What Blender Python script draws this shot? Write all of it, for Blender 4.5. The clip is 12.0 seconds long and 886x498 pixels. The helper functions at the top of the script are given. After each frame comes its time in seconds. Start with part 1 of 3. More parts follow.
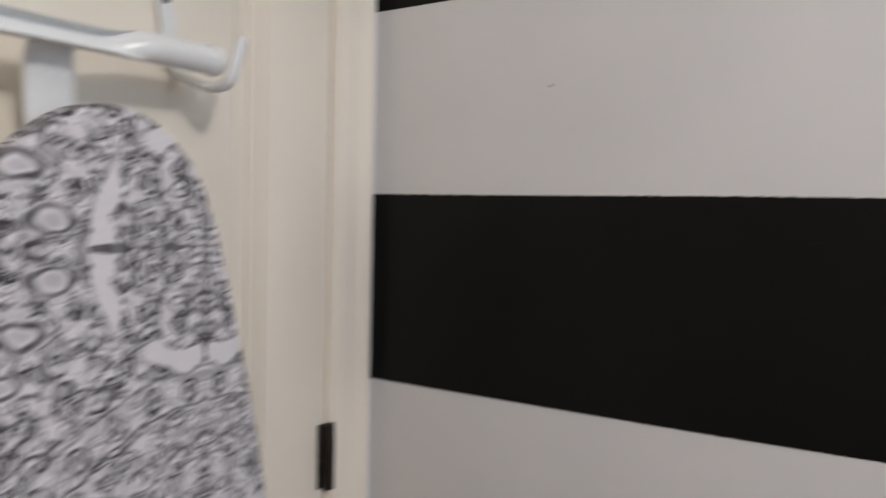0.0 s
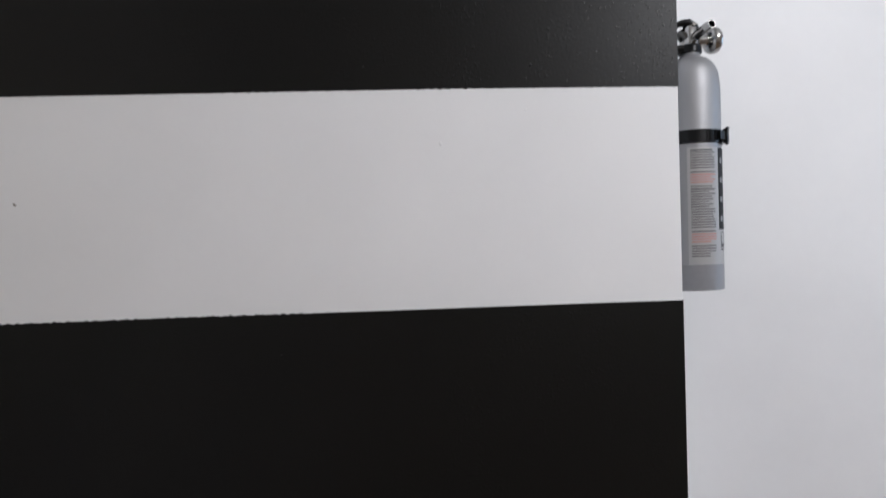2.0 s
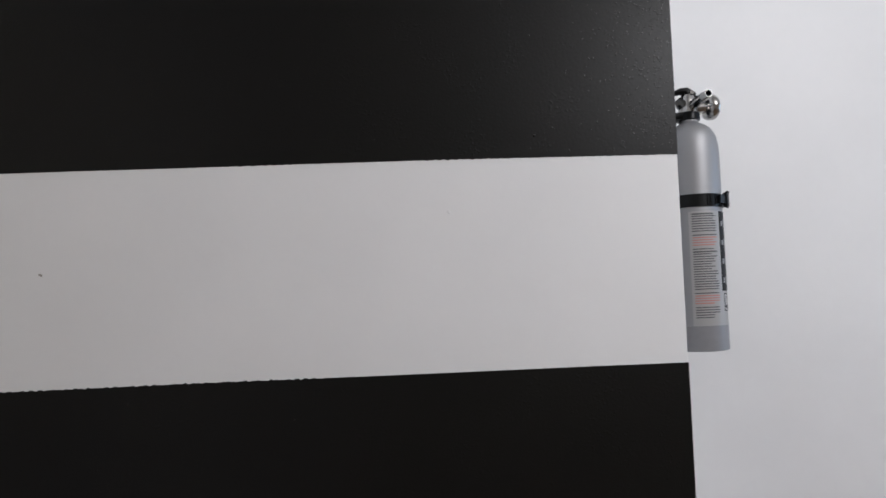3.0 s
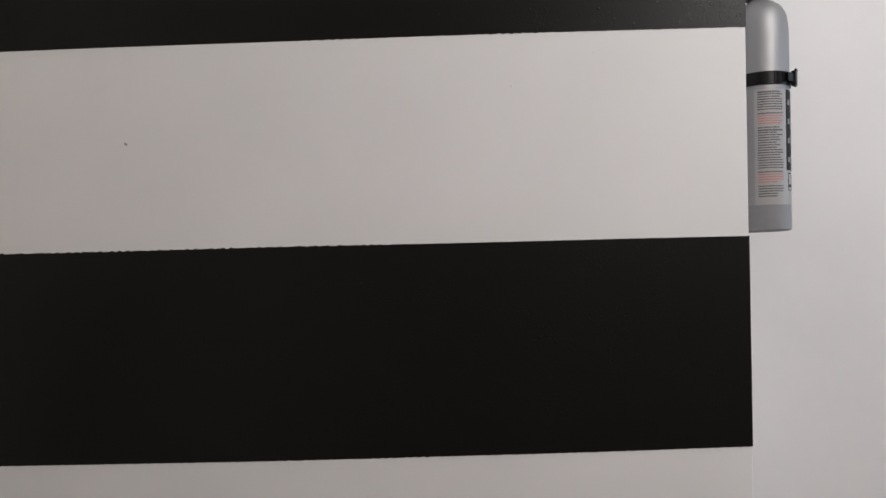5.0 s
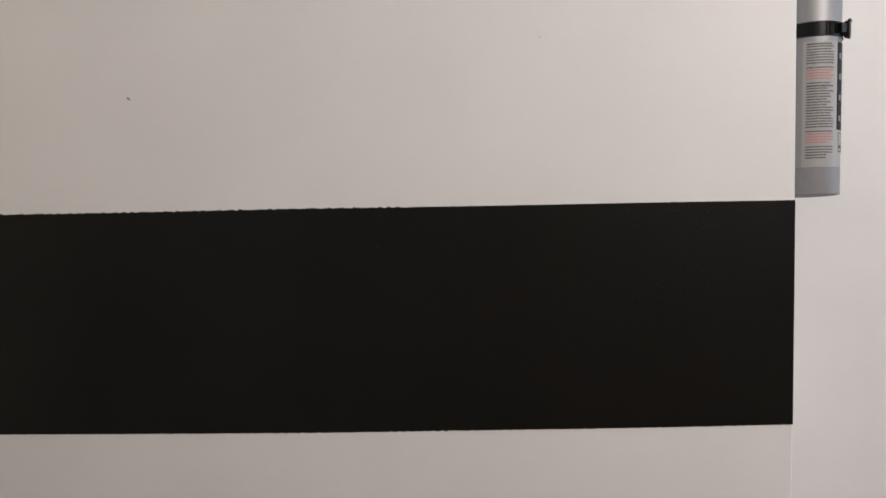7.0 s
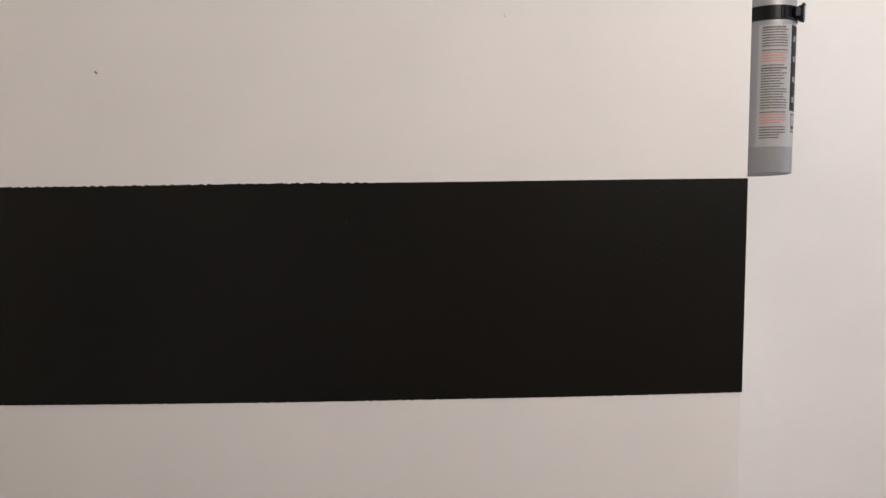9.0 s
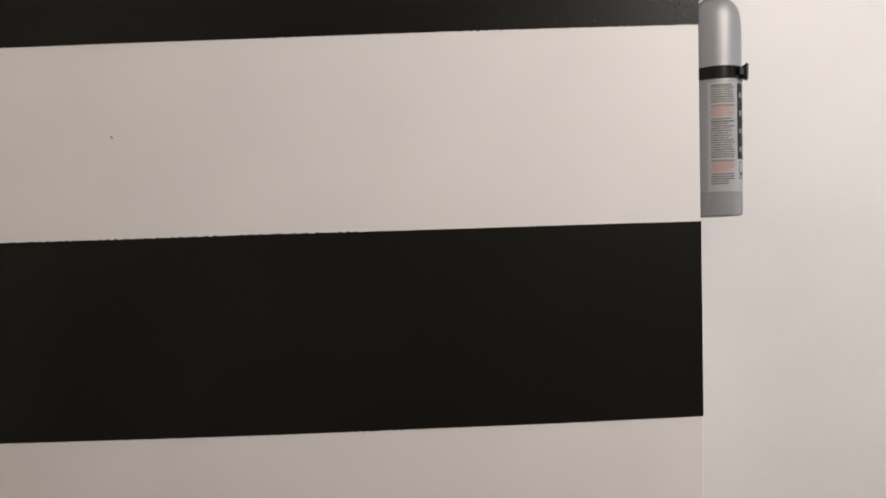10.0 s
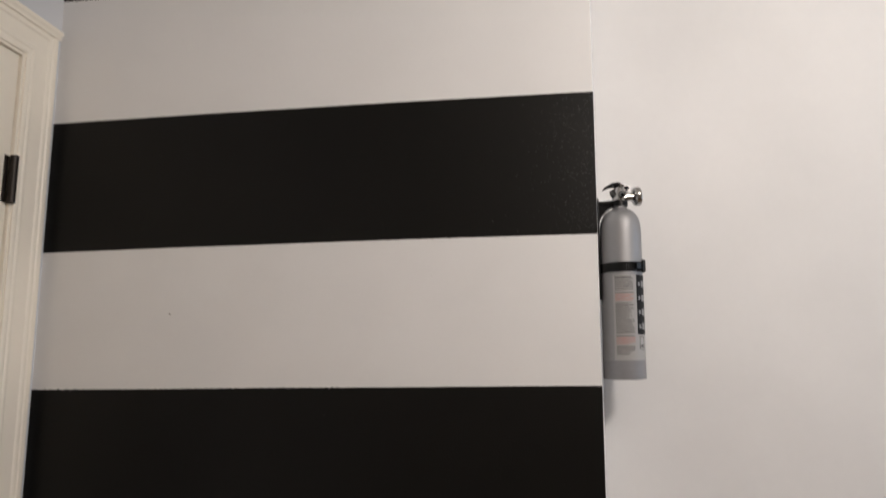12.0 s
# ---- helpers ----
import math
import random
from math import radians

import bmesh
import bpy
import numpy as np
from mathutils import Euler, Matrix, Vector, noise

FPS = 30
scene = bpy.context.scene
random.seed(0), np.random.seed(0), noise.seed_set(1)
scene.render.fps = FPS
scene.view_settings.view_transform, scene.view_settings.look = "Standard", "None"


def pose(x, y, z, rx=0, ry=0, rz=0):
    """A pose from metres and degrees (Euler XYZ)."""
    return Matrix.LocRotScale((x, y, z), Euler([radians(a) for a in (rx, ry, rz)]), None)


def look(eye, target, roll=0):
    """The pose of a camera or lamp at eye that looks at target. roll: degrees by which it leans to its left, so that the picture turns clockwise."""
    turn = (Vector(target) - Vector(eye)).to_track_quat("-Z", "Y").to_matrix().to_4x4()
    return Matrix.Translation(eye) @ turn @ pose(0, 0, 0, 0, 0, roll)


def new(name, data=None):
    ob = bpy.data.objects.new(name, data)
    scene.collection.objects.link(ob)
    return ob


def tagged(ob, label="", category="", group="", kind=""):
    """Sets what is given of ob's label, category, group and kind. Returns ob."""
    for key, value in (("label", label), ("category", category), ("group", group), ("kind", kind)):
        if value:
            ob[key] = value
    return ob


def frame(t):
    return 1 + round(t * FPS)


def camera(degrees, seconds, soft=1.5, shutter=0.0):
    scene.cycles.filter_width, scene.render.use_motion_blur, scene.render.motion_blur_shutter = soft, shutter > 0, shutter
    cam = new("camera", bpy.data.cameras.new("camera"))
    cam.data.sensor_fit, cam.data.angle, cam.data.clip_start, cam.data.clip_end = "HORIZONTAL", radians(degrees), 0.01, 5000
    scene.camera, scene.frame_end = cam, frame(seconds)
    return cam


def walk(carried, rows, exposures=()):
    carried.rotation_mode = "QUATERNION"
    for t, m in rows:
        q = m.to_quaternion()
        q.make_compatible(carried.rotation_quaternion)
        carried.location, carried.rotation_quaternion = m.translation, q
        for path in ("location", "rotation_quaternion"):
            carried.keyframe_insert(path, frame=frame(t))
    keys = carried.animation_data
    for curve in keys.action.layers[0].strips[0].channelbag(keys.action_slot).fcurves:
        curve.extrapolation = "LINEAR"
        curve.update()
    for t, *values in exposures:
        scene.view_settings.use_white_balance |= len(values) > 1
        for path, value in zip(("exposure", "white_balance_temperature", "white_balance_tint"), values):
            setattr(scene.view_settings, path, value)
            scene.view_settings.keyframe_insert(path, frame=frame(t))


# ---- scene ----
cam = camera(67.1, 12.0, shutter=0.5)
PATH = [
    (0, (0.5831, -0.8217, 1.3242), (-0.3954, 0.9202, 1.2326), 1.35),
    (0.2, (0.5988, -0.8100, 1.3462), (-0.1950, 1.0242, 1.2699), 0.53),
    (0.5, (0.6268, -0.8008, 1.3483), (0.0075, 1.1008, 1.3279), 0.13),
    (0.7, (0.6557, -0.8013, 1.3499), (0.1948, 1.1449, 1.3508), -0.27),
    (0.9, (0.6733, -0.8063, 1.3573), (0.3738, 1.1712, 1.3579), -0.58),
    (1, (0.6851, -0.8033, 1.3855), (0.4623, 1.1835, 1.3304), -0.94),
    (1.2, (0.7044, -0.8060, 1.3838), (0.5981, 1.1910, 1.3542), -1.15),
    (1.5, (0.7285, -0.8102, 1.3813), (0.7461, 1.1897, 1.3740), -1.36),
    (1.7, (0.7335, -0.8108, 1.3891), (0.8281, 1.1870, 1.4014), -1.46),
    (2, (0.7345, -0.8187, 1.4065), (0.8510, 1.1772, 1.4593), -2.05),
    (2.5, (0.7417, -0.8357, 1.4337), (0.8569, 1.1551, 1.5870), -2.37),
    (3, (0.7362, -0.8460, 1.4356), (0.8264, 1.1441, 1.6127), -2.48),
    (3.2, (0.7347, -0.8448, 1.4213), (0.7725, 1.1469, 1.5996), -2.49),
    (3.5, (0.7294, -0.8415, 1.3953), (0.7625, 1.1493, 1.5844), -2.39),
    (3.6, (0.7284, -0.8429, 1.3826), (0.7425, 1.1492, 1.5595), -2.01),
    (3.7, (0.7231, -0.8443, 1.3736), (0.7356, 1.1492, 1.5343), -1.89),
    (5.3, (0.7107, -0.8649, 1.3207), (0.6279, 1.1329, 1.3660), -1.62),
    (5.5, (0.7076, -0.8628, 1.3185), (0.6069, 1.1343, 1.3593), -1.68),
    (6, (0.6971, -0.8428, 1.3185), (0.5737, 1.1534, 1.3292), -1.40),
    (6.5, (0.6970, -0.8325, 1.3353), (0.5589, 1.1626, 1.3188), -1.35),
    (6.8, (0.7035, -0.8187, 1.3215), (0.5778, 1.1773, 1.3049), -1.21),
    (7, (0.7015, -0.8118, 1.3170), (0.6044, 1.1856, 1.2850), -1.14),
    (7.5, (0.7022, -0.8088, 1.3115), (0.6272, 1.1876, 1.2172), -0.92),
    (7.7, (0.7035, -0.8076, 1.3101), (0.6341, 1.1883, 1.2029), -1.04),
    (9.3, (0.7177, -0.8555, 1.3112), (0.6880, 1.1427, 1.2311), -0.82),
    (9.5, (0.7130, -0.8822, 1.3159), (0.6806, 1.1167, 1.2567), -0.93),
    (10, (0.7345, -0.9176, 1.3297), (0.7173, 1.0823, 1.3264), -1.99),
    (10.2, (0.7546, -0.9263, 1.3349), (0.7430, 1.0735, 1.3558), -1.78),
    (10.5, (0.8054, -0.9523, 1.3486), (0.7790, 1.0474, 1.3654), -1.47),
    (10.8, (0.8712, -1.0112, 1.3503), (0.8066, 0.9877, 1.3669), -1.53),
    (11, (0.9078, -1.0491, 1.3708), (0.8057, 0.9479, 1.4083), -1.58),
    (11.3, (0.9245, -1.1064, 1.3759), (0.7839, 0.8831, 1.5249), -0.78),
    (11.5, (0.9384, -1.1383, 1.3944), (0.7610, 0.8472, 1.5576), -0.68),
    (11.8, (0.9415, -1.1940, 1.4037), (0.7312, 0.7789, 1.6553), -0.83),
    (12, (0.9510, -1.2120, 1.4031), (0.7156, 0.7469, 1.7302), -0.91),
]
EXPOSURES = [
    (0.0, 0.20, 5730, 10), (0.8, 0.23, 5620, 9), (1.2, 0.30, 5460, 9), (1.5, 0.26, 5390, 9), (2.5, 0.18, 5400, 9), (3.0, 0.06, 5440, 9), (3.5, 0.05, 5480, 10),
    (5.5, 0.13, 5830, 10), (7.5, 0.32, 6000, 11), (9.5, 0.43, 6090, 12), (10.5, 0.19, 6090, 11), (11.3, 0.04, 6120, 11), (12.0, 0.03, 6160, 11)]
walk(cam, [(t, look(eye, target, roll)) for t, eye, target, roll in PATH], EXPOSURES)

# ---- world and light ----
world = bpy.data.worlds.new("world")
scene.world = world
world.use_nodes = True
world.node_tree.nodes["Background"].inputs[0].default_value = (0.9, 0.95, 1.0, 1)
world.node_tree.nodes["Background"].inputs[1].default_value = 0.03


def lamp(name, kind, place, power, colour, **more):
    data = bpy.data.lights.new(name, kind)
    data.energy, data.color = power, colour
    ob = new(name, data)
    ob.matrix_world = place
    return ob


ceiling_bulb = lamp("ceiling_light", "POINT", pose(1.73, -1.12, 2.20), 43, (1.0, 0.885, 0.77))
ceiling_bulb.data.shadow_soft_size = 0.1
# added cool fill from the right; no window is known to be there
cool_side_fill = lamp("cool_side_fill", "AREA", look((3.205, -0.35, 1.6), (1.2, -0.35, 1.6)), 8.5, (0.72, 0.86, 1.0))
cool_side_fill.data.shape, cool_side_fill.data.size, cool_side_fill.data.size_y = "RECTANGLE", 0.9, 1.0


# ---- materials ----
def material(name, colour, rough=0.5, metal=0.0, mottle=0.06, mottle_scale=6.0, bump=0.0, bump_scale=300.0, rough_var=0.08,
             fine=0.04, coat=0.0, spec=0.5, stipple=0.0):
    """Paint, metal or plastic with variation at two scales and fine relief."""
    mat = bpy.data.materials.new(name)
    mat.use_nodes = True
    nt = mat.node_tree
    nd, ln = nt.nodes, nt.links
    bsdf = nd["Principled BSDF"]
    bsdf.inputs["Metallic"].default_value = metal
    bsdf.inputs["Coat Weight"].default_value = coat
    bsdf.inputs["Specular IOR Level"].default_value = spec
    tc = nd.new("ShaderNodeTexCoord")
    big = nd.new("ShaderNodeTexNoise")
    big.inputs["Scale"].default_value, big.inputs["Detail"].default_value = mottle_scale, 4
    small = nd.new("ShaderNodeTexNoise")
    small.inputs["Scale"].default_value, small.inputs["Detail"].default_value = mottle_scale * 22, 3
    ln.new(tc.outputs["Object"], big.inputs["Vector"])
    ln.new(tc.outputs["Object"], small.inputs["Vector"])
    m1 = nd.new("ShaderNodeMapRange")
    m1.inputs[3].default_value, m1.inputs[4].default_value = 1 - mottle * 2, 1 + mottle * 2
    ln.new(big.outputs["Fac"], m1.inputs[0])
    m2 = nd.new("ShaderNodeMapRange")
    m2.inputs[3].default_value, m2.inputs[4].default_value = 1 - fine * 2, 1 + fine * 2
    ln.new(small.outputs["Fac"], m2.inputs[0])
    mul = nd.new("ShaderNodeMath")
    mul.operation = "MULTIPLY"
    ln.new(m1.outputs[0], mul.inputs[0])
    ln.new(m2.outputs[0], mul.inputs[1])
    vm = nd.new("ShaderNodeVectorMath")
    vm.operation = "SCALE"
    vm.inputs[0].default_value = colour
    ln.new(mul.outputs[0], vm.inputs["Scale"])
    ln.new(vm.outputs[0], bsdf.inputs["Base Color"])
    mr = nd.new("ShaderNodeMapRange")
    mr.inputs[3].default_value, mr.inputs[4].default_value = max(0.02, rough - rough_var), min(1, rough + rough_var)
    ln.new(small.outputs["Fac"], mr.inputs[0])
    ln.new(mr.outputs[0], bsdf.inputs["Roughness"])
    if bump:
        rel = nd.new("ShaderNodeTexNoise")
        rel.inputs["Scale"].default_value, rel.inputs["Detail"].default_value = bump_scale, 3
        ln.new(tc.outputs["Object"], rel.inputs["Vector"])
        bp = nd.new("ShaderNodeBump")
        bp.inputs["Strength"].default_value, bp.inputs["Distance"].default_value = bump, 0.0012
        ln.new(rel.outputs["Fac"], bp.inputs["Height"])
        ln.new(bp.outputs["Normal"], bsdf.inputs["Normal"])
        if stipple:
            # raised roller droplets in loose clusters
            drop = nd.new("ShaderNodeTexNoise")
            drop.inputs["Scale"].default_value, drop.inputs["Detail"].default_value = 240, 1
            ln.new(tc.outputs["Object"], drop.inputs["Vector"])
            where = nd.new("ShaderNodeTexNoise")
            where.inputs["Scale"].default_value, where.inputs["Detail"].default_value = 14, 3
            ln.new(tc.outputs["Object"], where.inputs["Vector"])
            cut, area = nd.new("ShaderNodeMapRange"), nd.new("ShaderNodeMapRange")
            cut.inputs[1].default_value, cut.inputs[2].default_value = 0.58, 0.70
            area.inputs[1].default_value, area.inputs[2].default_value = 0.50, 0.62
            ln.new(drop.outputs["Fac"], cut.inputs[0])
            ln.new(where.outputs["Fac"], area.inputs[0])
            both = nd.new("ShaderNodeMath")
            both.operation = "MULTIPLY"
            ln.new(cut.outputs[0], both.inputs[0])
            ln.new(area.outputs[0], both.inputs[1])
            b2 = nd.new("ShaderNodeBump")
            b2.inputs["Strength"].default_value, b2.inputs["Distance"].default_value = stipple, 0.0015
            ln.new(both.outputs[0], b2.inputs["Height"])
            ln.new(bp.outputs["Normal"], b2.inputs["Normal"])
            ln.new(b2.outputs["Normal"], bsdf.inputs["Normal"])
    return mat


def cover_material():
    """White cotton cover printed with a mirrored grey-black scroll pattern."""
    mat = bpy.data.materials.new("damask_cotton")
    mat.use_nodes = True
    nt = mat.node_tree
    nd, ln = nt.nodes, nt.links
    bsdf = nd["Principled BSDF"]
    bsdf.inputs["Roughness"].default_value = 0.9

    def math(op, a, b=None, c=None):
        n = nd.new("ShaderNodeMath")
        n.operation = op
        for i, v in enumerate((a, b, c)):
            if v is None:
                continue
            if isinstance(v, (int, float)):
                n.inputs[i].default_value = v
            else:
                ln.new(v, n.inputs[i])
        return n.outputs[0]

    tc = nd.new("ShaderNodeTexCoord")
    sep = nd.new("ShaderNodeSeparateXYZ")
    ln.new(tc.outputs["Object"], sep.inputs[0])
    # the print is mirrored about the axes of a round medallion, with a larger one below it
    u = math("PINGPONG", math("ADD", sep.outputs["Y"], 0.374), 0.186)
    v = math("PINGPONG", math("SUBTRACT", sep.outputs["Z"], 1.2925), 0.370)
    com = nd.new("ShaderNodeCombineXYZ")
    ln.new(u, com.inputs[0])
    ln.new(v, com.inputs[1])
    # drawn by hand: every line wavers
    waver = nd.new("ShaderNodeTexNoise")
    waver.inputs["Scale"].default_value, waver.inputs["Detail"].default_value = 45, 1
    ln.new(com.outputs[0], waver.inputs["Vector"])
    wsep = nd.new("ShaderNodeSeparateXYZ")
    ln.new(waver.outputs["Color"], wsep.inputs[0])
    u = math("ADD", u, math("MULTIPLY", math("SUBTRACT", wsep.outputs[0], 0.5), 0.014))
    v = math("ADD", v, math("MULTIPLY", math("SUBTRACT", wsep.outputs[1], 0.5), 0.014))

    def soft(value, low, high):
        n = nd.new("ShaderNodeMapRange")
        n.interpolation_type = "SMOOTHSTEP"
        ln.new(value, n.inputs[0])
        n.inputs[1].default_value, n.inputs[2].default_value = low, high
        return n.outputs[0]

    def band(value, low, high, edge):
        return math("MULTIPLY", soft(value, low - edge, low + edge), math("SUBTRACT", 1.0, soft(value, high - edge, high + edge)))

    def oval(cu, cv, ru, rv):
        a = math("DIVIDE", math("SUBTRACT", u, cu), ru)
        b = math("DIVIDE", math("SUBTRACT", v, cv), rv)
        return math("SQRT", math("ADD", math("MULTIPLY", a, a), math("MULTIPLY", b, b)))

    def noise_of(vector, scale, detail=1.0):
        n = nd.new("ShaderNodeTexNoise")
        n.inputs["Scale"].default_value, n.inputs["Detail"].default_value = scale, detail
        ln.new(vector, n.inputs["Vector"])
        return n

    warp = noise_of(com.outputs[0], 38)
    wv = nd.new("ShaderNodeVectorMath")
    wv.operation = "MULTIPLY_ADD"
    ln.new(warp.outputs["Color"], wv.inputs[0])
    wv.inputs[1].default_value = (0.016, 0.016, 0)
    ln.new(com.outputs[0], wv.inputs[2])

    def scrolls(scale, pitch, reach, low, high):
        """Spiral curls about scattered centres, each turning its own way."""
        vor = nd.new("ShaderNodeTexVoronoi")
        vor.voronoi_dimensions = "2D"
        vor.inputs["Scale"].default_value, vor.inputs["Randomness"].default_value = scale, 0.85
        ln.new(wv.outputs[0], vor.inputs["Vector"])
        rel = nd.new("ShaderNodeVectorMath")
        rel.operation = "SUBTRACT"
        ln.new(wv.outputs[0], rel.inputs[0])
        ln.new(vor.outputs["Position"], rel.inputs[1])
        rs = nd.new("ShaderNodeSeparateXYZ")
        ln.new(rel.outputs[0], rs.inputs[0])
        dist = math("SQRT", math("ADD", math("MULTIPLY", rs.outputs[0], rs.outputs[0]), math("MULTIPLY", rs.outputs[1], rs.outputs[1])))
        hue = nd.new("ShaderNodeSeparateXYZ")
        ln.new(vor.outputs["Color"], hue.inputs[0])
        way = math("SUBTRACT", math("MULTIPLY", math("GREATER_THAN", hue.outputs[0], 0.5), 2.0), 1.0)
        angle = math("DIVIDE", math("ARCTAN2", rs.outputs[1], rs.outputs[0]), 6.28318)
        phase = math("ADD", math("DIVIDE", dist, pitch), math("ADD", math("MULTIPLY", angle, way), math("MULTIPLY", hue.outputs[1], 3.0)))
        coil = math("ABSOLUTE", math("SUBTRACT", math("FRACT", math("ADD", phase, 8.0)), 0.5))
        line = math("SUBTRACT", 1.0, soft(coil, low, high))
        return math("MULTIPLY", line, math("SUBTRACT", 1.0, soft(dist, reach * 0.8, reach)))

    curls = scrolls(38, 0.0095, 0.0150, 0.15, 0.25)
    fine_curls = scrolls(70, 0.0058, 0.0085, 0.14, 0.26)
    # leaves between the curls: grey fillings with dark strokes on one side
    leaf = noise_of(wv.outputs[0], 62, 1.5).outputs["Fac"]
    stroke = math("MULTIPLY", band(leaf, 0.535, 0.60, 0.016), 1.0)
    grey = math("MULTIPLY", soft(leaf, 0.45, 0.50), 0.46)
    gaps = soft(noise_of(com.outputs[0], 55).outputs["Fac"], 0.36, 0.44)
    ink = math("MAXIMUM", math("MAXIMUM", math("MULTIPLY", curls, 1.0), math("MULTIPLY", fine_curls, 0.6)), math("MAXIMUM", stroke, grey))
    ink = math("MULTIPLY", ink, math("ADD", math("MULTIPLY", gaps, 0.75), 0.25))
    # medallion: plain crescents on its rim, cut by curled lobes, and branches along its axes
    rad = math("SQRT", math("ADD", math("MULTIPLY", u, u), math("MULTIPLY", v, v)))
    ang = math("ARCTAN2", v, u)
    lobe = math("ABSOLUTE", math("COSINE", math("MULTIPLY", ang, 2.0)))
    scallop = math("MULTIPLY", math("ABSOLUTE", math("SINE", math("MULTIPLY", ang, 6.0))), 0.011)
    inner = math("ADD", math("SUBTRACT", 0.120, math("MULTIPLY", math("POWER", lobe, 0.6), 0.032)), scallop)
    plain = math("MULTIPLY", math("MULTIPLY", soft(math("SUBTRACT", rad, inner), -0.001, 0.001), math("SUBTRACT", 1.0, soft(rad, 0.118, 0.1205))),
                 soft(lobe, 0.2, 0.4))
    rim = math("MULTIPLY", band(rad, 0.1205, 0.1245, 0.001), 0.55)
    twig = math("ADD", 0.0012, math("MULTIPLY", math("ABSOLUTE", math("SINE", math("MULTIPLY", u, 130.0))), 0.0018))
    branch = math("MULTIPLY", math("SUBTRACT", 1.0, soft(math("SUBTRACT", v, twig), -0.0006, 0.0010)), band(u, 0.022, 0.118, 0.004))
    twig2 = math("ADD", 0.0012, math("MULTIPLY", math("ABSOLUTE", math("SINE", math("MULTIPLY", v, 130.0))), 0.0024))
    trunk = math("MULTIPLY", math("SUBTRACT", 1.0, soft(math("SUBTRACT", u, twig2), -0.0006, 0.0010)), band(v, 0.030, 0.112, 0.004))
    # slanting boughs
    slant = math("ABSOLUTE", math("SUBTRACT", math("SUBTRACT", u, 0.018), math("MULTIPLY", v, 0.75)))
    bough = math("MULTIPLY", math("SUBTRACT", 1.0, soft(slant, 0.0016, 0.0036)), band(rad, 0.030, 0.096, 0.004))
    lines = math("MAXIMUM", math("MAXIMUM", branch, trunk), math("MAXIMUM", math("MULTIPLY", bough, 0.8), rim))
    # the larger medallion: a thin round line, drop-shaped petals outside it, finer print within
    low_v = math("SUBTRACT", 0.370, v)
    rad2 = math("SQRT", math("ADD", math("MULTIPLY", u, u), math("MULTIPLY", low_v, low_v)))
    ang2 = math("ARCTAN2", u, low_v)
    along_p = math("PINGPONG", math("ADD", math("MULTIPLY", ang2, 0.235), 0.019), 0.019)
    pr = math("DIVIDE", math("SUBTRACT", rad2, 0.2375), 0.0125)
    drop = math("SQRT", math("ADD", math("MULTIPLY", pr, pr), math("POWER", math("DIVIDE", along_p, math("SUBTRACT", 0.0085, math("MULTIPLY", pr, 0.0022))), 2.0)))
    petals = math("MAXIMUM", math("MULTIPLY", band(drop, 0.72, 1.02, 0.12), 0.75), math("MULTIPLY", band(drop, -1.0, 0.42, 0.15), 0.45))
    ring_zone = band(rad2, 0.2235, 0.2520, 0.0015)
    ink = math("ADD", math("MULTIPLY", ink, math("SUBTRACT", 1.0, math("MULTIPLY", ring_zone, 0.45))), math("MULTIPLY", petals, ring_zone))
    lines = math("MAXIMUM", lines, math("MAXIMUM", math("MULTIPLY", band(rad2, 0.2195, 0.2225, 0.0007), 0.85), math("MULTIPLY", band(rad2, 0.2525, 0.2560, 0.001), 0.6)))
    within = math("SUBTRACT", 1.0, soft(rad2, 0.214, 0.220))
    ink = math("ADD", math("MULTIPLY", ink, math("SUBTRACT", 1.0, math("MULTIPLY", within, 0.15))), math("MULTIPLY", within, 0.04))
    # eye-shaped beads in an arc beside the medallion
    b1, b2, b3 = oval(0.1475, 0.0245, 0.0195, 0.0120), oval(0.1720, 0.0640, 0.0185, 0.0120), oval(0.186, 0.102, 0.016, 0.011)
    bead = math("MINIMUM", math("MINIMUM", b1, b2), b3)
    beads = math("MAXIMUM", math("MULTIPLY", band(bead, 0.66, 1.05, 0.14), 0.95), math("MULTIPLY", band(bead, -1.0, 0.45, 0.2), 0.30))
    inside = math("SUBTRACT", 1.0, soft(bead, 1.02, 1.25))
    ink = math("MULTIPLY", ink, math("SUBTRACT", 1.0, math("MULTIPLY", plain, 0.96)))
    ink = math("MAXIMUM", ink, lines)
    ink = math("ADD", math("MULTIPLY", ink, math("SUBTRACT", 1.0, inside)), math("MULTIPLY", beads, inside))
    tone = nd.new("ShaderNodeTexNoise")
    tone.inputs["Scale"].default_value = 70
    ln.new(com.outputs[0], tone.inputs["Vector"])
    ink = math("MULTIPLY", ink, math("ADD", math("MULTIPLY", tone.outputs["Fac"], 0.9), 0.46))
    mix = nd.new("ShaderNodeMix")
    mix.data_type = "RGBA"
    ln.new(ink, mix.inputs["Factor"])
    mix.inputs["A"].default_value = (0.77, 0.75, 0.77, 1)
    mix.inputs["B"].default_value = (0.055, 0.051, 0.057, 1)
    ln.new(mix.outputs["Result"], bsdf.inputs["Base Color"])
    weave = nd.new("ShaderNodeTexNoise")
    weave.inputs["Scale"].default_value = 900
    ln.new(tc.outputs["Object"], weave.inputs["Vector"])
    bp = nd.new("ShaderNodeBump")
    bp.inputs["Strength"].default_value, bp.inputs["Distance"].default_value = 0.25, 0.001
    ln.new(weave.outputs["Fac"], bp.inputs["Height"])
    ln.new(bp.outputs["Normal"], bsdf.inputs["Normal"])
    return mat


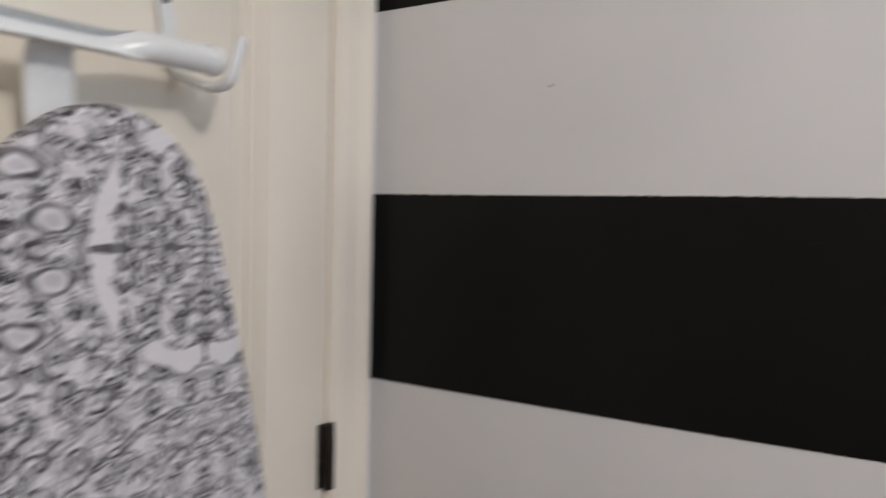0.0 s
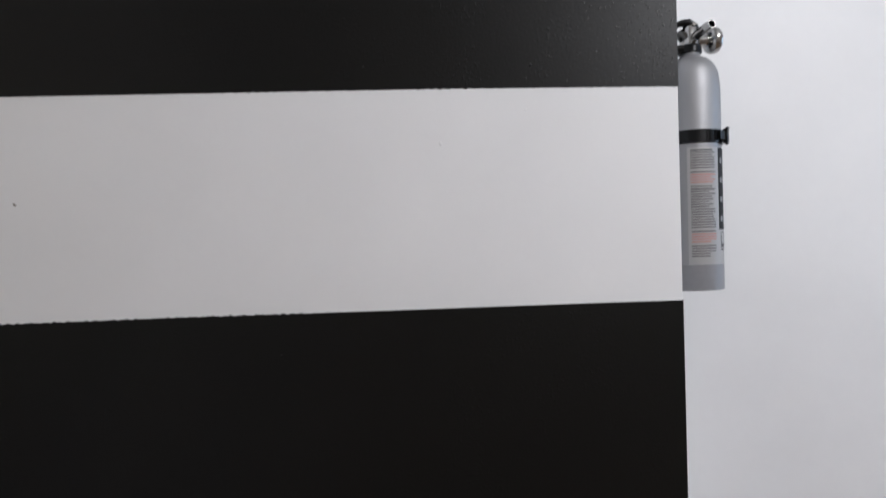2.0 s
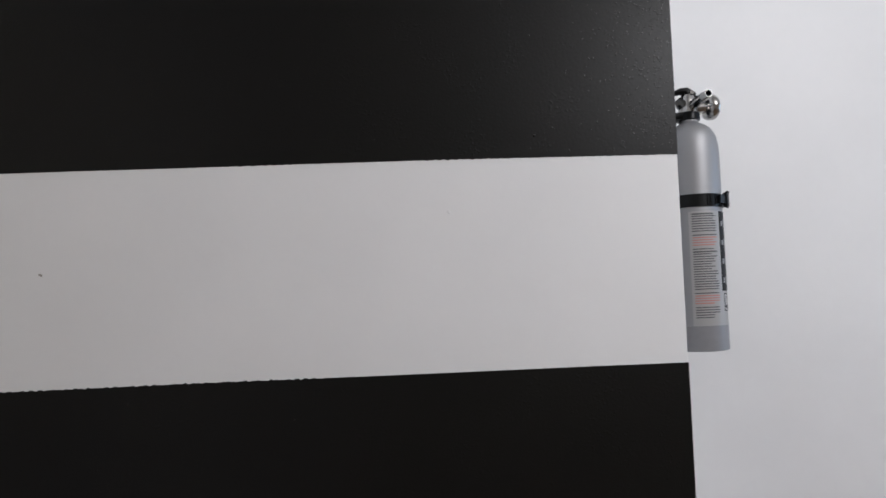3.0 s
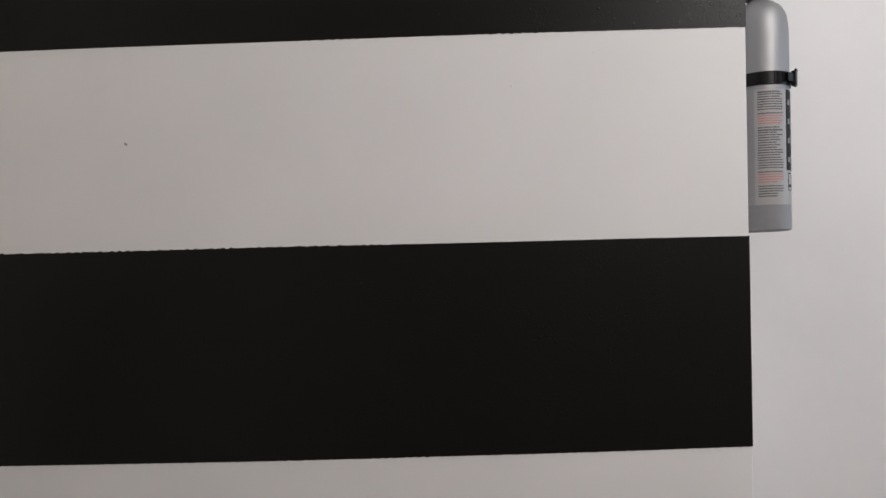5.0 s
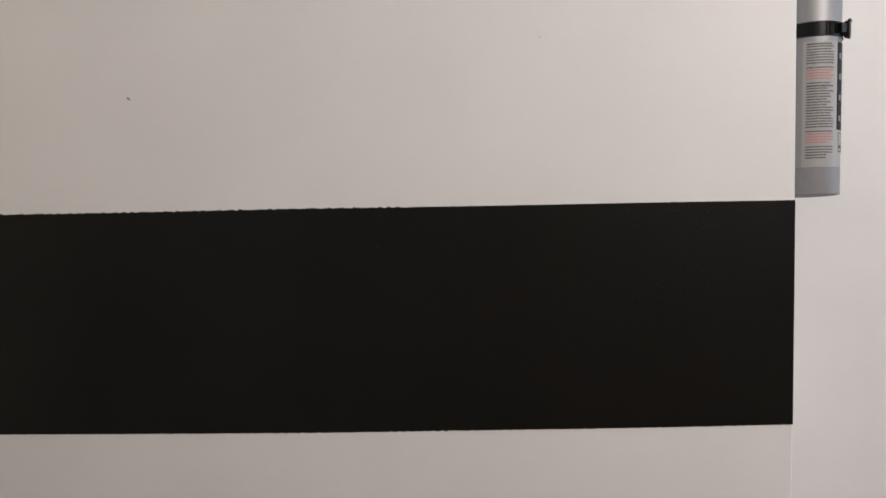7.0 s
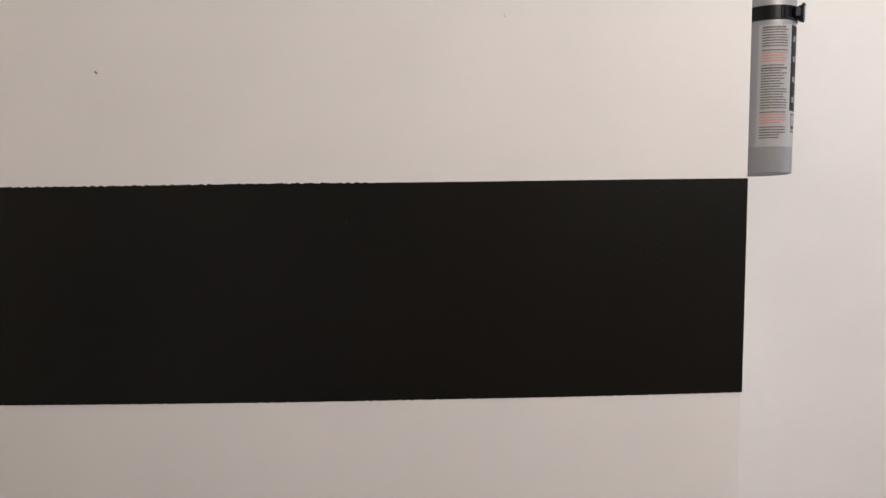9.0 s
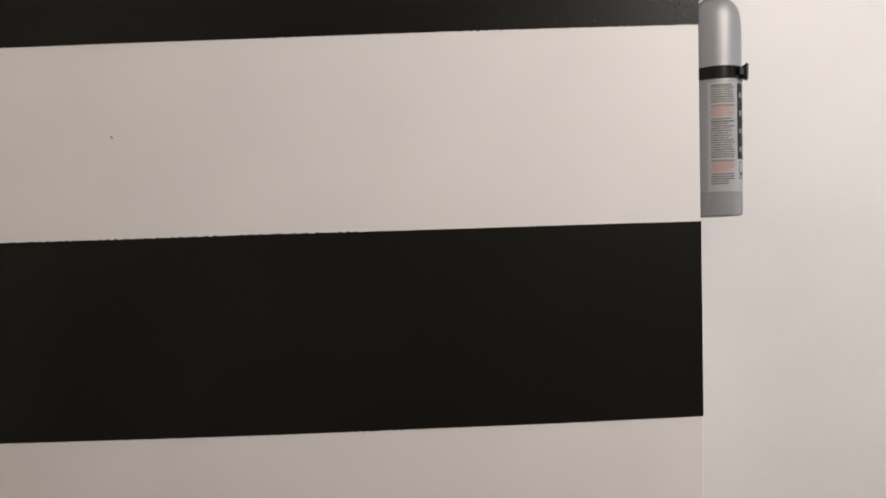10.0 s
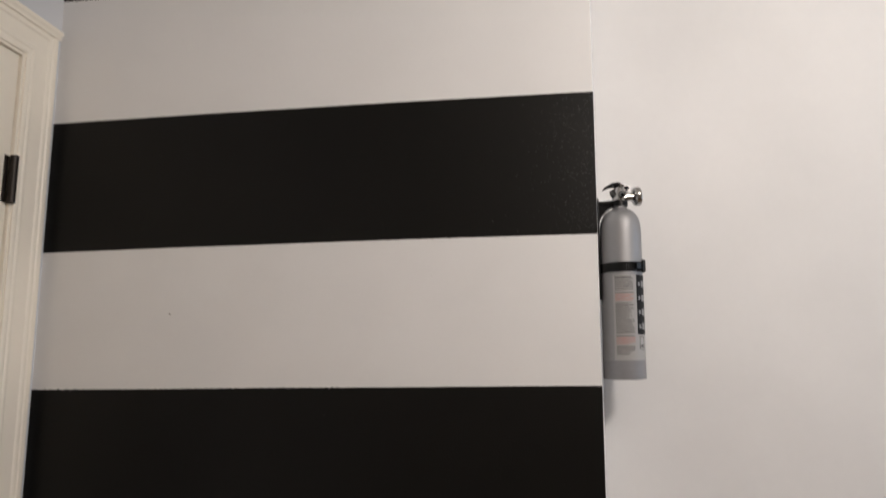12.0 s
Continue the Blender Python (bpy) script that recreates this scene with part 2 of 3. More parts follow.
WHITE = material("white_wall_paint", (0.74, 0.735, 0.73), 0.66, bump=0.06, bump_scale=320, mottle=0.03, mottle_scale=5.0, fine=0.006)
# same white with a broader, stronger mottle
FARWHITE = material("mottled_white_wall_paint", (0.73, 0.725, 0.72), 0.66, bump=0.06, bump_scale=320, mottle=0.055, mottle_scale=3.2, fine=0.008)
GREY = material("pale_grey_wall_paint", (0.62, 0.63, 0.65), 0.62, bump=0.2, bump_scale=260, mottle=0.02, fine=0.01)
BLACK = material("black_wall_paint", (0.0066, 0.0062, 0.0054), 0.40, bump=0.15, bump_scale=300, mottle=0.08, fine=0.03, rough_var=0.05, spec=0.17, stipple=0.18)
CREAM = material("cream_gloss_paint", (0.86, 0.80, 0.69), 0.38, bump=0.08, bump_scale=120, mottle=0.02, fine=0.01)
# ceiling, taupe walls and floor are unseen; their tones set the bounced light
CEIL = material("ceiling_paint", (0.60, 0.59, 0.57), 0.8, bump=0.2, bump_scale=200, mottle=0.02)
TAUPE = material("unseen_wall_taupe", (0.40, 0.35, 0.30), 0.7, bump=0.2, bump_scale=200, mottle=0.03)
FLOOR = material("floor_boards", (0.22, 0.15, 0.095), 0.45, mottle=0.12, mottle_scale=9)
BRONZE = material("dark_bronze", (0.022, 0.016, 0.012), 0.45, metal=0.5, mottle=0.1)
BLACKDROP = material("black_paint_drop", (0.0055, 0.0053, 0.0048), 0.30, mottle=0.05, rough_var=0.04, spec=0.5)
SILVER = material("silver_enamel", (0.285, 0.283, 0.288), 0.52, metal=0.65, mottle=0.02, fine=0.03, bump=0.04, bump_scale=700)
GREYPLASTIC = material("grey_film", (0.20, 0.198, 0.206), 0.45, mottle=0.03)
LABEL = material("label_film", (0.32, 0.312, 0.305), 0.45, mottle=0.02, fine=0.01)
LABELDARK = material("label_dark_print", (0.014, 0.014, 0.015), 0.55, mottle=0.1, spec=0.1)
INK = material("label_ink", (0.085, 0.083, 0.085), 0.5)
REDINK = material("label_red_ink", (0.40, 0.17, 0.145), 0.5)
# dark reflections are put into both chrome colours, most into the handle's
CHROME = material("chrome", (0.38, 0.37, 0.355), 0.17, metal=1.0, mottle=0.05, rough_var=0.05)
REFLCHROME = material("chrome_dark_reflections", (0.10, 0.097, 0.092), 0.22, metal=1.0, mottle=0.08, rough_var=0.06)
BLACKPLASTIC = material("black_plastic", (0.006, 0.006, 0.006), 0.32, mottle=0.1, bump=0.05, spec=0.18)
GAUGE = material("gauge_face", (0.75, 0.74, 0.70), 0.3)
WHITEMETAL = material("white_enamelled_steel", (0.82, 0.83, 0.82), 0.26, mottle=0.015, fine=0.01, rough_var=0.04)
COVER = cover_material()
CHIP = material("chip_filler", (0.30, 0.28, 0.25), 0.8)


# ---- mesh helpers ----
def mesh_ob(name, bm, mat, smooth=False):
    me = bpy.data.meshes.new(name)
    bmesh.ops.recalc_face_normals(bm, faces=bm.faces)
    bm.to_mesh(me)
    bm.free()
    me.materials.append(mat)
    if smooth:
        me.shade_smooth()
        me.set_sharp_from_angle(angle=radians(38))
    return new(name, me)


def part(name, bm, mat, parent, label="", smooth=True):
    """One mesh under a thing or under a part."""
    ob = mesh_ob(name, bm, mat, smooth)
    ob.parent = parent
    ob.matrix_parent_inverse = parent.matrix_world.inverted()
    if label:
        ob["label"] = label
    return ob


def base(name, x, y, z):
    ob = new(name)
    ob.location = (x, y, z)
    ob.matrix_world = Matrix.Translation((x, y, z))
    ob.empty_display_size = 0.05
    return ob


def box(bm, x0, x1, y0, y1, z0, z1, bevel=0.0, segments=2):
    made = bmesh.ops.create_cube(bm, size=1, matrix=Matrix.Translation(((x0 + x1) / 2, (y0 + y1) / 2, (z0 + z1) / 2))
                                 @ Matrix.Diagonal((x1 - x0, y1 - y0, z1 - z0, 1)))
    if bevel:
        edges = {e for v in made["verts"] for e in v.link_edges}
        bmesh.ops.bevel(bm, geom=list(edges), offset=bevel, segments=segments, affect="EDGES", profile=0.5)
    return bm


def prism(bm, plan, z0, z1, lean=None):
    """A closed plan polygon raised from z0 to z1; lean(x, y, z) may shift x."""
    rings = []
    for z in (z0, z1):
        rings.append([bm.verts.new(((lean(x, y, z) if lean else x), y, z)) for x, y in plan])
    n = len(plan)
    for i in range(n):
        bm.faces.new((rings[0][i], rings[0][(i + 1) % n], rings[1][(i + 1) % n], rings[1][i]))
    bm.faces.new(rings[0][::-1])
    bm.faces.new(rings[1])
    return bm


def lathe(bm, profile, m, steps=40, closed=True):
    """Turns (radius, height) pairs about m's z axis."""
    rings = []
    for r, z in profile:
        rings.append([bm.verts.new(m @ Vector((r * math.cos(2 * math.pi * i / steps), r * math.sin(2 * math.pi * i / steps), z)))
                      for i in range(steps)])
    for a, b in zip(rings, rings[1:]):
        for i in range(steps):
            j = (i + 1) % steps
            bm.faces.new((a[i], a[j], b[j], b[i]))
    if closed:
        bm.faces.new(rings[0][::-1])
        bm.faces.new(rings[-1])
    return bm


def rounded(points, rounds=2):
    """Cuts the corners of a polyline."""
    pts = [Vector(p) for p in points]
    for _ in range(rounds):
        cut = [pts[0]]
        for p, q in zip(pts, pts[1:]):
            cut += [p.lerp(q, 0.25), p.lerp(q, 0.75)]
        pts = cut + [pts[-1]]
    return pts


def sweep(bm, points, rx, ry=None, steps=12, up=Vector((0, 0, 1)), squared=False):
    """A bar of elliptic (or rectangular) section along points; radii may be one number or a list."""
    pts = [Vector(p) for p in points]
    n = len(pts)
    rings = []
    for i, p in enumerate(pts):
        d = (pts[min(i + 1, n - 1)] - pts[max(i - 1, 0)]).normalized()
        side = d.cross(up)
        if side.length < 1e-4:
            side = d.cross(Vector((0, 1, 0)))
        side.normalize()
        top = side.cross(d).normalized()
        a = rx[i] if isinstance(rx, (list, tuple)) else rx
        b = ry[i] if isinstance(ry, (list, tuple)) else (a if ry is None else ry)
        if squared:
            cs = [(a, b), (-a, b), (-a, -b), (a, -b)]
        else:
            cs = [(a * math.cos(2 * math.pi * k / steps), b * math.sin(2 * math.pi * k / steps)) for k in range(steps)]
        rings.append([bm.verts.new(p + side * s + top * t) for s, t in cs])
    m = len(rings[0])
    for a, b in zip(rings, rings[1:]):
        for k in range(m):
            bm.faces.new((a[k], a[(k + 1) % m], b[(k + 1) % m], b[k]))
    bm.faces.new(rings[0][::-1])
    bm.faces.new(rings[-1])
    return bm


# ---- the room ----
H = 0.271                      # height of one painted stripe
TOP = 9 * H                    # ceiling
THETA = radians(7.0)          # the short wall turns back by less than a right angle
XC = 1.0815                    # the corner, at 1.4 m up
LEAN = 0.0220                  # it stands out of plumb


def corner_x(z):
    return XC + LEAN * (z - 1.4)


def lean_corner(x, y, z):
    return x + LEAN * (z - 1.4) if x > 0.5 else x


def structure(name, bm, mat, label, category, smooth=False):
    return tagged(mesh_ob(name, bm, mat, smooth), label, category, kind="structure")


bm = bmesh.new()
deep = 0.19
prism(bm, [(-0.14, 0), (XC, 0), (XC + deep * math.tan(THETA), deep), (XC + deep * math.tan(THETA) - 0.14, deep),
           (XC - 0.14, 0.14), (-0.14, 0.14)], 0, TOP, lean_corner)
edge = [e for e in bm.edges if all(abs(v.co.y) < 1e-5 and v.co.x > 0.5 for v in e.verts)]
bmesh.ops.bevel(bm, geom=edge, offset=0.0012, segments=3, affect="EDGES", profile=0.5)
wall_north = structure("wall_north", bm, WHITE, "white painted wall with wide black horizontal stripes", "wall")

bm = bmesh.new()
box(bm, XC - 0.1, 3.3, deep + 0.002, deep + 0.12, 0, TOP)
structure("wall_far", bm, FARWHITE, "plain smooth white painted wall behind the corner", "wall")
# unseen wall; its opening is added only to hold the cool fill lamp
bm = bmesh.new()
box(bm, 3.2, 3.32, -2.8, -0.82, 0, TOP)
box(bm, 3.2, 3.32, 0.12, deep, 0, TOP)
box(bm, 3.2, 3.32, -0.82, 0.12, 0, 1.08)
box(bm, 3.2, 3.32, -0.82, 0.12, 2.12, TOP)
structure("wall_east", bm, TAUPE, "unseen plain taupe painted wall that closes the room and cuts bounce", "wall")
bm = bmesh.new()
box(bm, -0.14, 3.2, -2.92, -2.8, 0, TOP)
structure("wall_south", bm, TAUPE, "unseen plain taupe painted wall that closes the room and cuts bounce", "wall")
bm = bmesh.new()
box(bm, -0.2, 3.4, -3.0, deep + 0.15, -0.1, 0)
structure("floor", bm, FLOOR, "brown wooden floor of the room", "floor")
bm = bmesh.new()
box(bm, -0.2, 3.4, -3.0, deep + 0.15, TOP, TOP + 0.1)
structure("ceiling", bm, CEIL, "plain white painted ceiling", "ceiling")

# the wall with the door: opening from DY0 to DY1, DZ high
DY0, DY1, DZ = -0.868, -0.100, 2.000
bm = bmesh.new()
box(bm, -0.14, 0, -2.8, DY0 - 0.02, 0, TOP)
box(bm, -0.14, 0, DY1 + 0.02, 0, 0, TOP)
box(bm, -0.14, 0, DY0 - 0.02, DY1 + 0.02, DZ + 0.02, TOP)
structure("wall_west", bm, GREY, "pale grey painted wall around the door", "wall")
bm = bmesh.new()
box(bm, -0.55, -0.43, -1.2, 0.14, 0, TOP)
structure("wall_behind_door", bm, WHITE, "plain wall behind the closed door", "wall")


# ---- black paint stripes, with edges that the tape left uneven ----
def stripe(z_low, z_high, seed, rough_low=lambda x: 1.0, rough_high=lambda x: 1.0):
    """z_low and z_high give the edge heights along x; rough_low and rough_high how far the paint bled there."""
    bm = bmesh.new()
    n = 1100
    low, high = [], []
    for i in range(n + 1):
        x = i / n * XC
        row = []
        for s, f, rough in ((0, z_low, rough_low(x)), (1, z_high, rough_high(x))):
            z = f(x)
            bleed = (0.20 + max(0.0, noise.noise((x * 7, s * 9.1 + seed, 0)))) * 0.0022 * rough
            step = noise.noise((x * 190, s * 5 + seed, 2))
            step = max(-0.25, min(0.25, step)) * 1.6 + 0.35 * step      # tape bleed: flat-topped steps
            z += step * (bleed + 0.0007 * rough) + noise.noise((x * 420, s * 3 + seed, 7)) * 0.0005 + noise.noise((x * 3.1, seed, s * 3.0)) * 0.0008
            row.append(z)
        fx = [(corner_x(z) + 0.0005) * i / n for z in row]
        low.append((fx[0], row[0]))
        high.append((fx[1], row[1]))
    for a, b, c, d in zip(low, low[1:], high[1:], high):
        bm.faces.new([bm.verts.new((p[0], -0.0006, p[1])) for p in (a, b, c, d)])
    bmesh.ops.remove_doubles(bm, verts=bm.verts, dist=1e-6)
    made = bmesh.ops.extrude_face_region(bm, geom=list(bm.faces))
    for v in made["geom"]:
        if isinstance(v, bmesh.types.BMVert):
            v.co.y = 0.0005
    return part("paint_stripe", bm, BLACK, wall_north, "matt black painted stripe", smooth=False)


stripe(lambda x: 0.002, lambda x: H, 1)
stripe(lambda x: 2 * H, lambda x: 3 * H, 2)
stripe(lambda x: 1.0808 + 0.0057 * x + 0.0099 * x * (x - 1.08), lambda x: 1.3583 - 0.0037 * x + 0.0007 * x * (x - 1.08), 3,
       lambda x: 0.5, lambda x: 1.05 if x < 0.62 else 0.15)
stripe(lambda x: 1.6258 - 0.0022 * x - 0.0075 * x * (x - 1.08), lambda x: 1.8957 - 0.0018 * x - 0.0081 * x * (x - 1.08), 4,
       lambda x: 0.6 if x > 0.5 else 0.2, lambda x: 0.35)
stripe(lambda x: 8 * H, lambda x: TOP - 0.002, 5)


def blemish(name, x, z, w, h, mat, label, turn=0.0, proud=0.0012):
    """A chip or a dried drip in the paint."""
    bm = bmesh.new()
    rnd = random.Random(round(x * 1000))
    ring = []
    for i in range(9):
        a = 2 * math.pi * i / 9
        r = rnd.uniform(0.7, 1.15)
        px, pz = w * r * math.cos(a), h * r * math.sin(a)
        ring.append(bm.verts.new((x + px * math.cos(turn) - pz * math.sin(turn), -0.0004, z + px * math.sin(turn) + pz * math.cos(turn))))
    top = bm.verts.new((x, -0.0006 - proud, z))
    for i in range(9):
        bm.faces.new((ring[i], ring[(i + 1) % 9], top))
    bm.faces.new(ring[::-1])
    return part(name, bm, mat, wall_north, label)


blemish("paint_chip", 0.275, 1.498, 0.0030, 0.0016, CHIP, "small grey chip in the white paint", -0.7, 0.0006)
blemish("paint_drip", 0.784, 1.558, 0.0019, 0.0038, WHITE, "small raised drip of white paint", 0.5, 0.0012)
for bx, bz, bw in ((0.899, 1.654, 0.0026), (0.923, 1.664, 0.0018), (0.692, 1.655, 0.0013), (0.583, 1.307, 0.0013), (0.893, 1.637, 0.0014), (1.039, 1.632, 0.0012)):
    blemish("paint_bump", bx, bz, bw, bw * 0.8, BLACKDROP, "small dried lump in the black paint", 0.3, bw * 0.7)

blemish("paint_drip", 0.891, 1.598, 0.0010, 0.0018, WHITE, "small raised drip of white paint", 0.2, 0.0008)
blemish("paint_drip", 0.529, 1.015, 0.0012, 0.0022, WHITE, "small raised drip of white paint", -0.1, 0.0009)

# spatter of tiny droplets that the roller left near the corner
bm = bmesh.new()
rnd = random.Random(21)
for i in range(460):
    dz = rnd.uniform(1.632, 1.888)
    dx = corner_x(dz) - 0.004 - abs(rnd.gauss(0, 0.055))
    dr = rnd.uniform(0.0005, 0.0014)
    ring = [bm.verts.new((dx + dr * math.cos(a) * rnd.uniform(0.8, 1.2), -0.0004, dz + dr * 1.2 * math.sin(a))) for a in
            (2 * math.pi * k / 8 for k in range(8))]
    mid = [bm.verts.new((dx + (v.co.x - dx) * 0.6, -0.0006 - dr * 0.42, dz + (v.co.z - dz) * 0.6)) for v in ring]
    tip_v = bm.verts.new((dx, -0.0006 - dr * 0.58, dz))
    for k in range(8):
        bm.faces.new((ring[k], ring[(k + 1) % 8], mid[(k + 1) % 8], mid[k]))
        bm.faces.new((mid[k], mid[(k + 1) % 8], tip_v))
tagged(part("paint_spatter", bm, BLACKDROP, wall_north, "tiny dried droplets in the black paint"), kind="stuff")

# ---- door with its frame ----
door = tagged(base("door_1", 0, DY0, 0), "closed cream painted panelled door with dark hinges", "door", kind="structure")
XF = -0.004                     # the door's face
bm = bmesh.new()
gap = 0.0012
y0, y1, z0, z1 = DY0 + gap, DY1 - gap, 0.008, DZ - gap
stile, x_in = 0.118, XF - 0.012
rails = [(z0, 0.22), (0.74, 0.87), (1.88, z1)]
box(bm, XF - 0.035, x_in, y0, y1, z0, z1)
box(bm, x_in, XF, y0, y0 + stile, z0, z1, 0.002)
box(bm, x_in, XF, y1 - stile, y1, z0, z1, 0.002)
for a, b in rails:
    box(bm, x_in, XF - 0.0004, y0 + stile, y1 - stile, a, b, 0.001)
part("slab", bm, CREAM, door)
for a, b in ((0.22, 0.74), (0.87, 1.88)):
    ya, yb = y0 + stile, y1 - stile
    bm = bmesh.new()
    # sticking round the panel: a sloped bead
    for yy, s in ((ya, 1), (yb, -1)):
        for k, (w, d) in enumerate(((0.010, 0.003), (0.022, 0.0075))):
            lo, hi = sorted((yy, yy + s * w))
            box(bm, x_in, XF - d, lo, hi, a, b, 0.0015)
    for zz, s in ((a, 1), (b, -1)):
        for w, d in ((0.010, 0.0032), (0.022, 0.0077)):
            lo, hi = sorted((zz, zz + s * w))
            box(bm, x_in, XF - d, ya, yb, lo, hi, 0.0015)
    moulding = part("panel_moulding", bm, CREAM, door)
    bm = bmesh.new()
    box(bm, x_in - 0.001, XF - 0.003, ya + 0.045, yb - 0.045, a + 0.045, b - 0.045, 0.007, 3)
    part("raised_panel", bm, CREAM, door)


def hinge(zc):
    bm = bmesh.new()
    m = Matrix.Translation((0.006, DY1 - 0.003, zc - 0.045))
    lathe(bm, [(0.0060, -0.001), (0.0078, 0), (0.0078, 0.0175), (0.0072, 0.018), (0.0078, 0.0185),
               (0.0078, 0.0355), (0.0072, 0.036), (0.0078, 0.0365), (0.0078, 0.0535), (0.0072, 0.054), (0.0078, 0.0545), (0.0078, 0.0715),
               (0.0072, 0.072), (0.0078, 0.0725), (0.0078, 0.09), (0.0060, 0.091)], m, 20)
    ob = part("hinge", bm, BRONZE, door, "dark bronze butt hinge")
    bm = bmesh.new()
    box(bm, XF - 0.001, XF + 0.0022, DY1 - 0.0160, DY1 - 0.0072, zc - 0.045, zc + 0.045, 0.0008)
    part("hinge_leaf", bm, BRONZE, ob)


for zc in (0.25, 0.992, 1.75):
    hinge(zc)

# jamb and moulded casing
bm = bmesh.new()
for ya, yb in ((DY1, DY1 + 0.0195), (DY0 - 0.0195, DY0)):
    box(bm, -0.14, 0.0015, ya, yb, 0, DZ + 0.0195, 0.001)
box(bm, -0.14, 0.0015, DY0, DY1, DZ, DZ + 0.0195, 0.001)
tagged(mesh_ob("door_jamb", bm, CREAM), "cream painted door jamb", "door frame", kind="structure")
# (distance from the opening, height over the wall) of the casing's section
SECTION = [(0, 0.0), (0, 0.008), (0.004, 0.011), (0.009, 0.0115), (0.012, 0.009), (0.015, 0.012), (0.019, 0.0125), (0.022, 0.0105),
           (0.050, 0.0140), (0.053, 0.0175), (0.056, 0.019), (0.060, 0.0195), (0.0625, 0.023), (0.070, 0.0245), (0.073, 0.0225), (0.0745, 0.0)]


def casing():
    bm = bmesh.new()
    e0, e1, zt = DY0 - 0.006, DY1 + 0.006, DZ + 0.006
    rings = []
    for d, h in SECTION:
        h *= 0.56
        rings.append([bm.verts.new(p) for p in ((h, e0 - d, 0), (h, e0 - d, zt + d), (h, e1 + d, zt + d), (h, e1 + d, 0))])
    for a, b in zip(rings, rings[1:]):
        for i in range(3):
            bm.faces.new((a[i], a[i + 1], b[i + 1], b[i]))
    return mesh_ob("trim_door_casing", bm, CREAM)


def cap_moulding():
    """A small cornice along the top of the casing's head."""
    bm = bmesh.new()
    zt = DZ + 0.0805
    prof = [(0.0, 0.0), (0.0155, 0.0), (0.0160, 0.004), (0.0180, 0.008), (0.0200, 0.011), (0.0205, 0.015), (0.0195, 0.018), (0.0, 0.018)]
    rings = [[bm.verts.new((x, y, zt - 0.012 + z)) for x, z in prof] for y in (DY0 - 0.092, DY1 + 0.0820)]
    n = len(prof)
    for i in range(n):
        bm.faces.new((rings[0][i], rings[0][(i + 1) % n], rings[1][(i + 1) % n], rings[1][i]))
    bm.faces.new(rings[0])
    bm.faces.new(rings[1][::-1])
    return mesh_ob("trim_door_cap", bm, CREAM)


tagged(cap_moulding(), "cream painted cap moulding over the door casing", "door casing", kind="structure")
tagged(casing(), "cream painted moulded casing round the door", "door casing", kind="structure")

# ---- fire extinguisher on its bracket ----
AX, AY, ZB, R = 1.1317, 0.0811, 1.3622, 0.0385
ext = tagged(base("fire_extinguisher", AX, AY, ZB),
             "silver fire extinguisher with printed label, strapped in a black wall bracket", "fire extinguisher")
away = Vector((math.cos(THETA), -math.sin(THETA), 0))       # from the wall into the room
along = Vector((math.sin(THETA), math.cos(THETA), 0))       # along the wall, deeper
ORI = Matrix(((away.x, along.x, 0.0259, AX), (away.y, along.y, 0, AY), (0, 0, 1, ZB), (0, 0, 0, 1)))  # local x: away, y: deeper


def L(x, y, z):
    return ORI @ Vector((x, y, z))


body = part("cylinder", lathe(bmesh.new(), [(0.030, 0.002), (0.0355, 0.0), (0.0377, 0.0015), (R, 0.004), (R, 0.030), (R, 0.270), (0.0381, 0.280),
            (0.0373, 0.289), (0.0358, 0.298), (0.0325, 0.306), (0.0280, 0.3125), (0.0220, 0.3175), (0.0145, 0.3215), (0.0130, 0.324), (0.0130, 0.330)],
            ORI, 64), SILVER, ext)
part("neck_collar", lathe(bmesh.new(), [(0.0125, 0.326), (0.0160, 0.327), (0.0160, 0.336), (0.0140, 0.338), (0.0120, 0.338)], ORI, 32),
     BLACKPLASTIC, ext, "black collar")


def wrap(name, a0, a1, z0, z1, r, mat, parent, label=""):
    """A curved patch on the cylinder from angle a0 to a1 (0: away from the wall, -90: towards the striped wall's side)."""
    bm = bmesh.new()
    patch(bm, a0, a1, z0, z1, r)
    return part(name, bm, mat, parent, label)


def patch(bm, a0, a1, z0, z1, r):
    n = max(1, int(abs(a1 - a0) / 6))
    row = []
    for i in range(n + 1):
        a = radians(a0 + (a1 - a0) * i / n)
        row.append([bm.verts.new(L(q * math.cos(a), q * math.sin(a), z)) for q, z in ((R - 0.0006, z0), (r, z0), (r, z1), (R - 0.0006, z1))])
    for p, q in zip(row, row[1:]):
        for k in range(3):
            bm.faces.new((p[k], q[k], q[k + 1], p[k + 1]))
    for p in (row[0], row[-1]):
        bm.faces.new(p)


band = wrap("lower_band", -179, 179, 0.001, 0.0345, R + 0.0002, GREYPLASTIC, ext, "plain grey film round the foot")
label = wrap("label", -116, 57, 0.0345, 0.1910, R + 0.0003, LABEL, ext, "pale printed label with tiny dark and red lines")
panel = wrap("picture_panel", -50, 9, 0.081, 0.1905, R + 0.0005, LABELDARK, label, "dark panel with small pictures")
bm = bmesh.new()
rnd = random.Random(4)
for i in range(4):
    zc = 0.176 - i * 0.026
    patch(bm, -44, -36, zc - 0.006, zc + 0.001, R + 0.0007)
    patch(bm, -31, -11, zc - 0.008, zc + 0.004, R + 0.0007)
part("pictures", bm, GREYPLASTIC, panel, "small pale pictures")
bm = bmesh.new()
red = bmesh.new()
z = 0.1880
line = 0
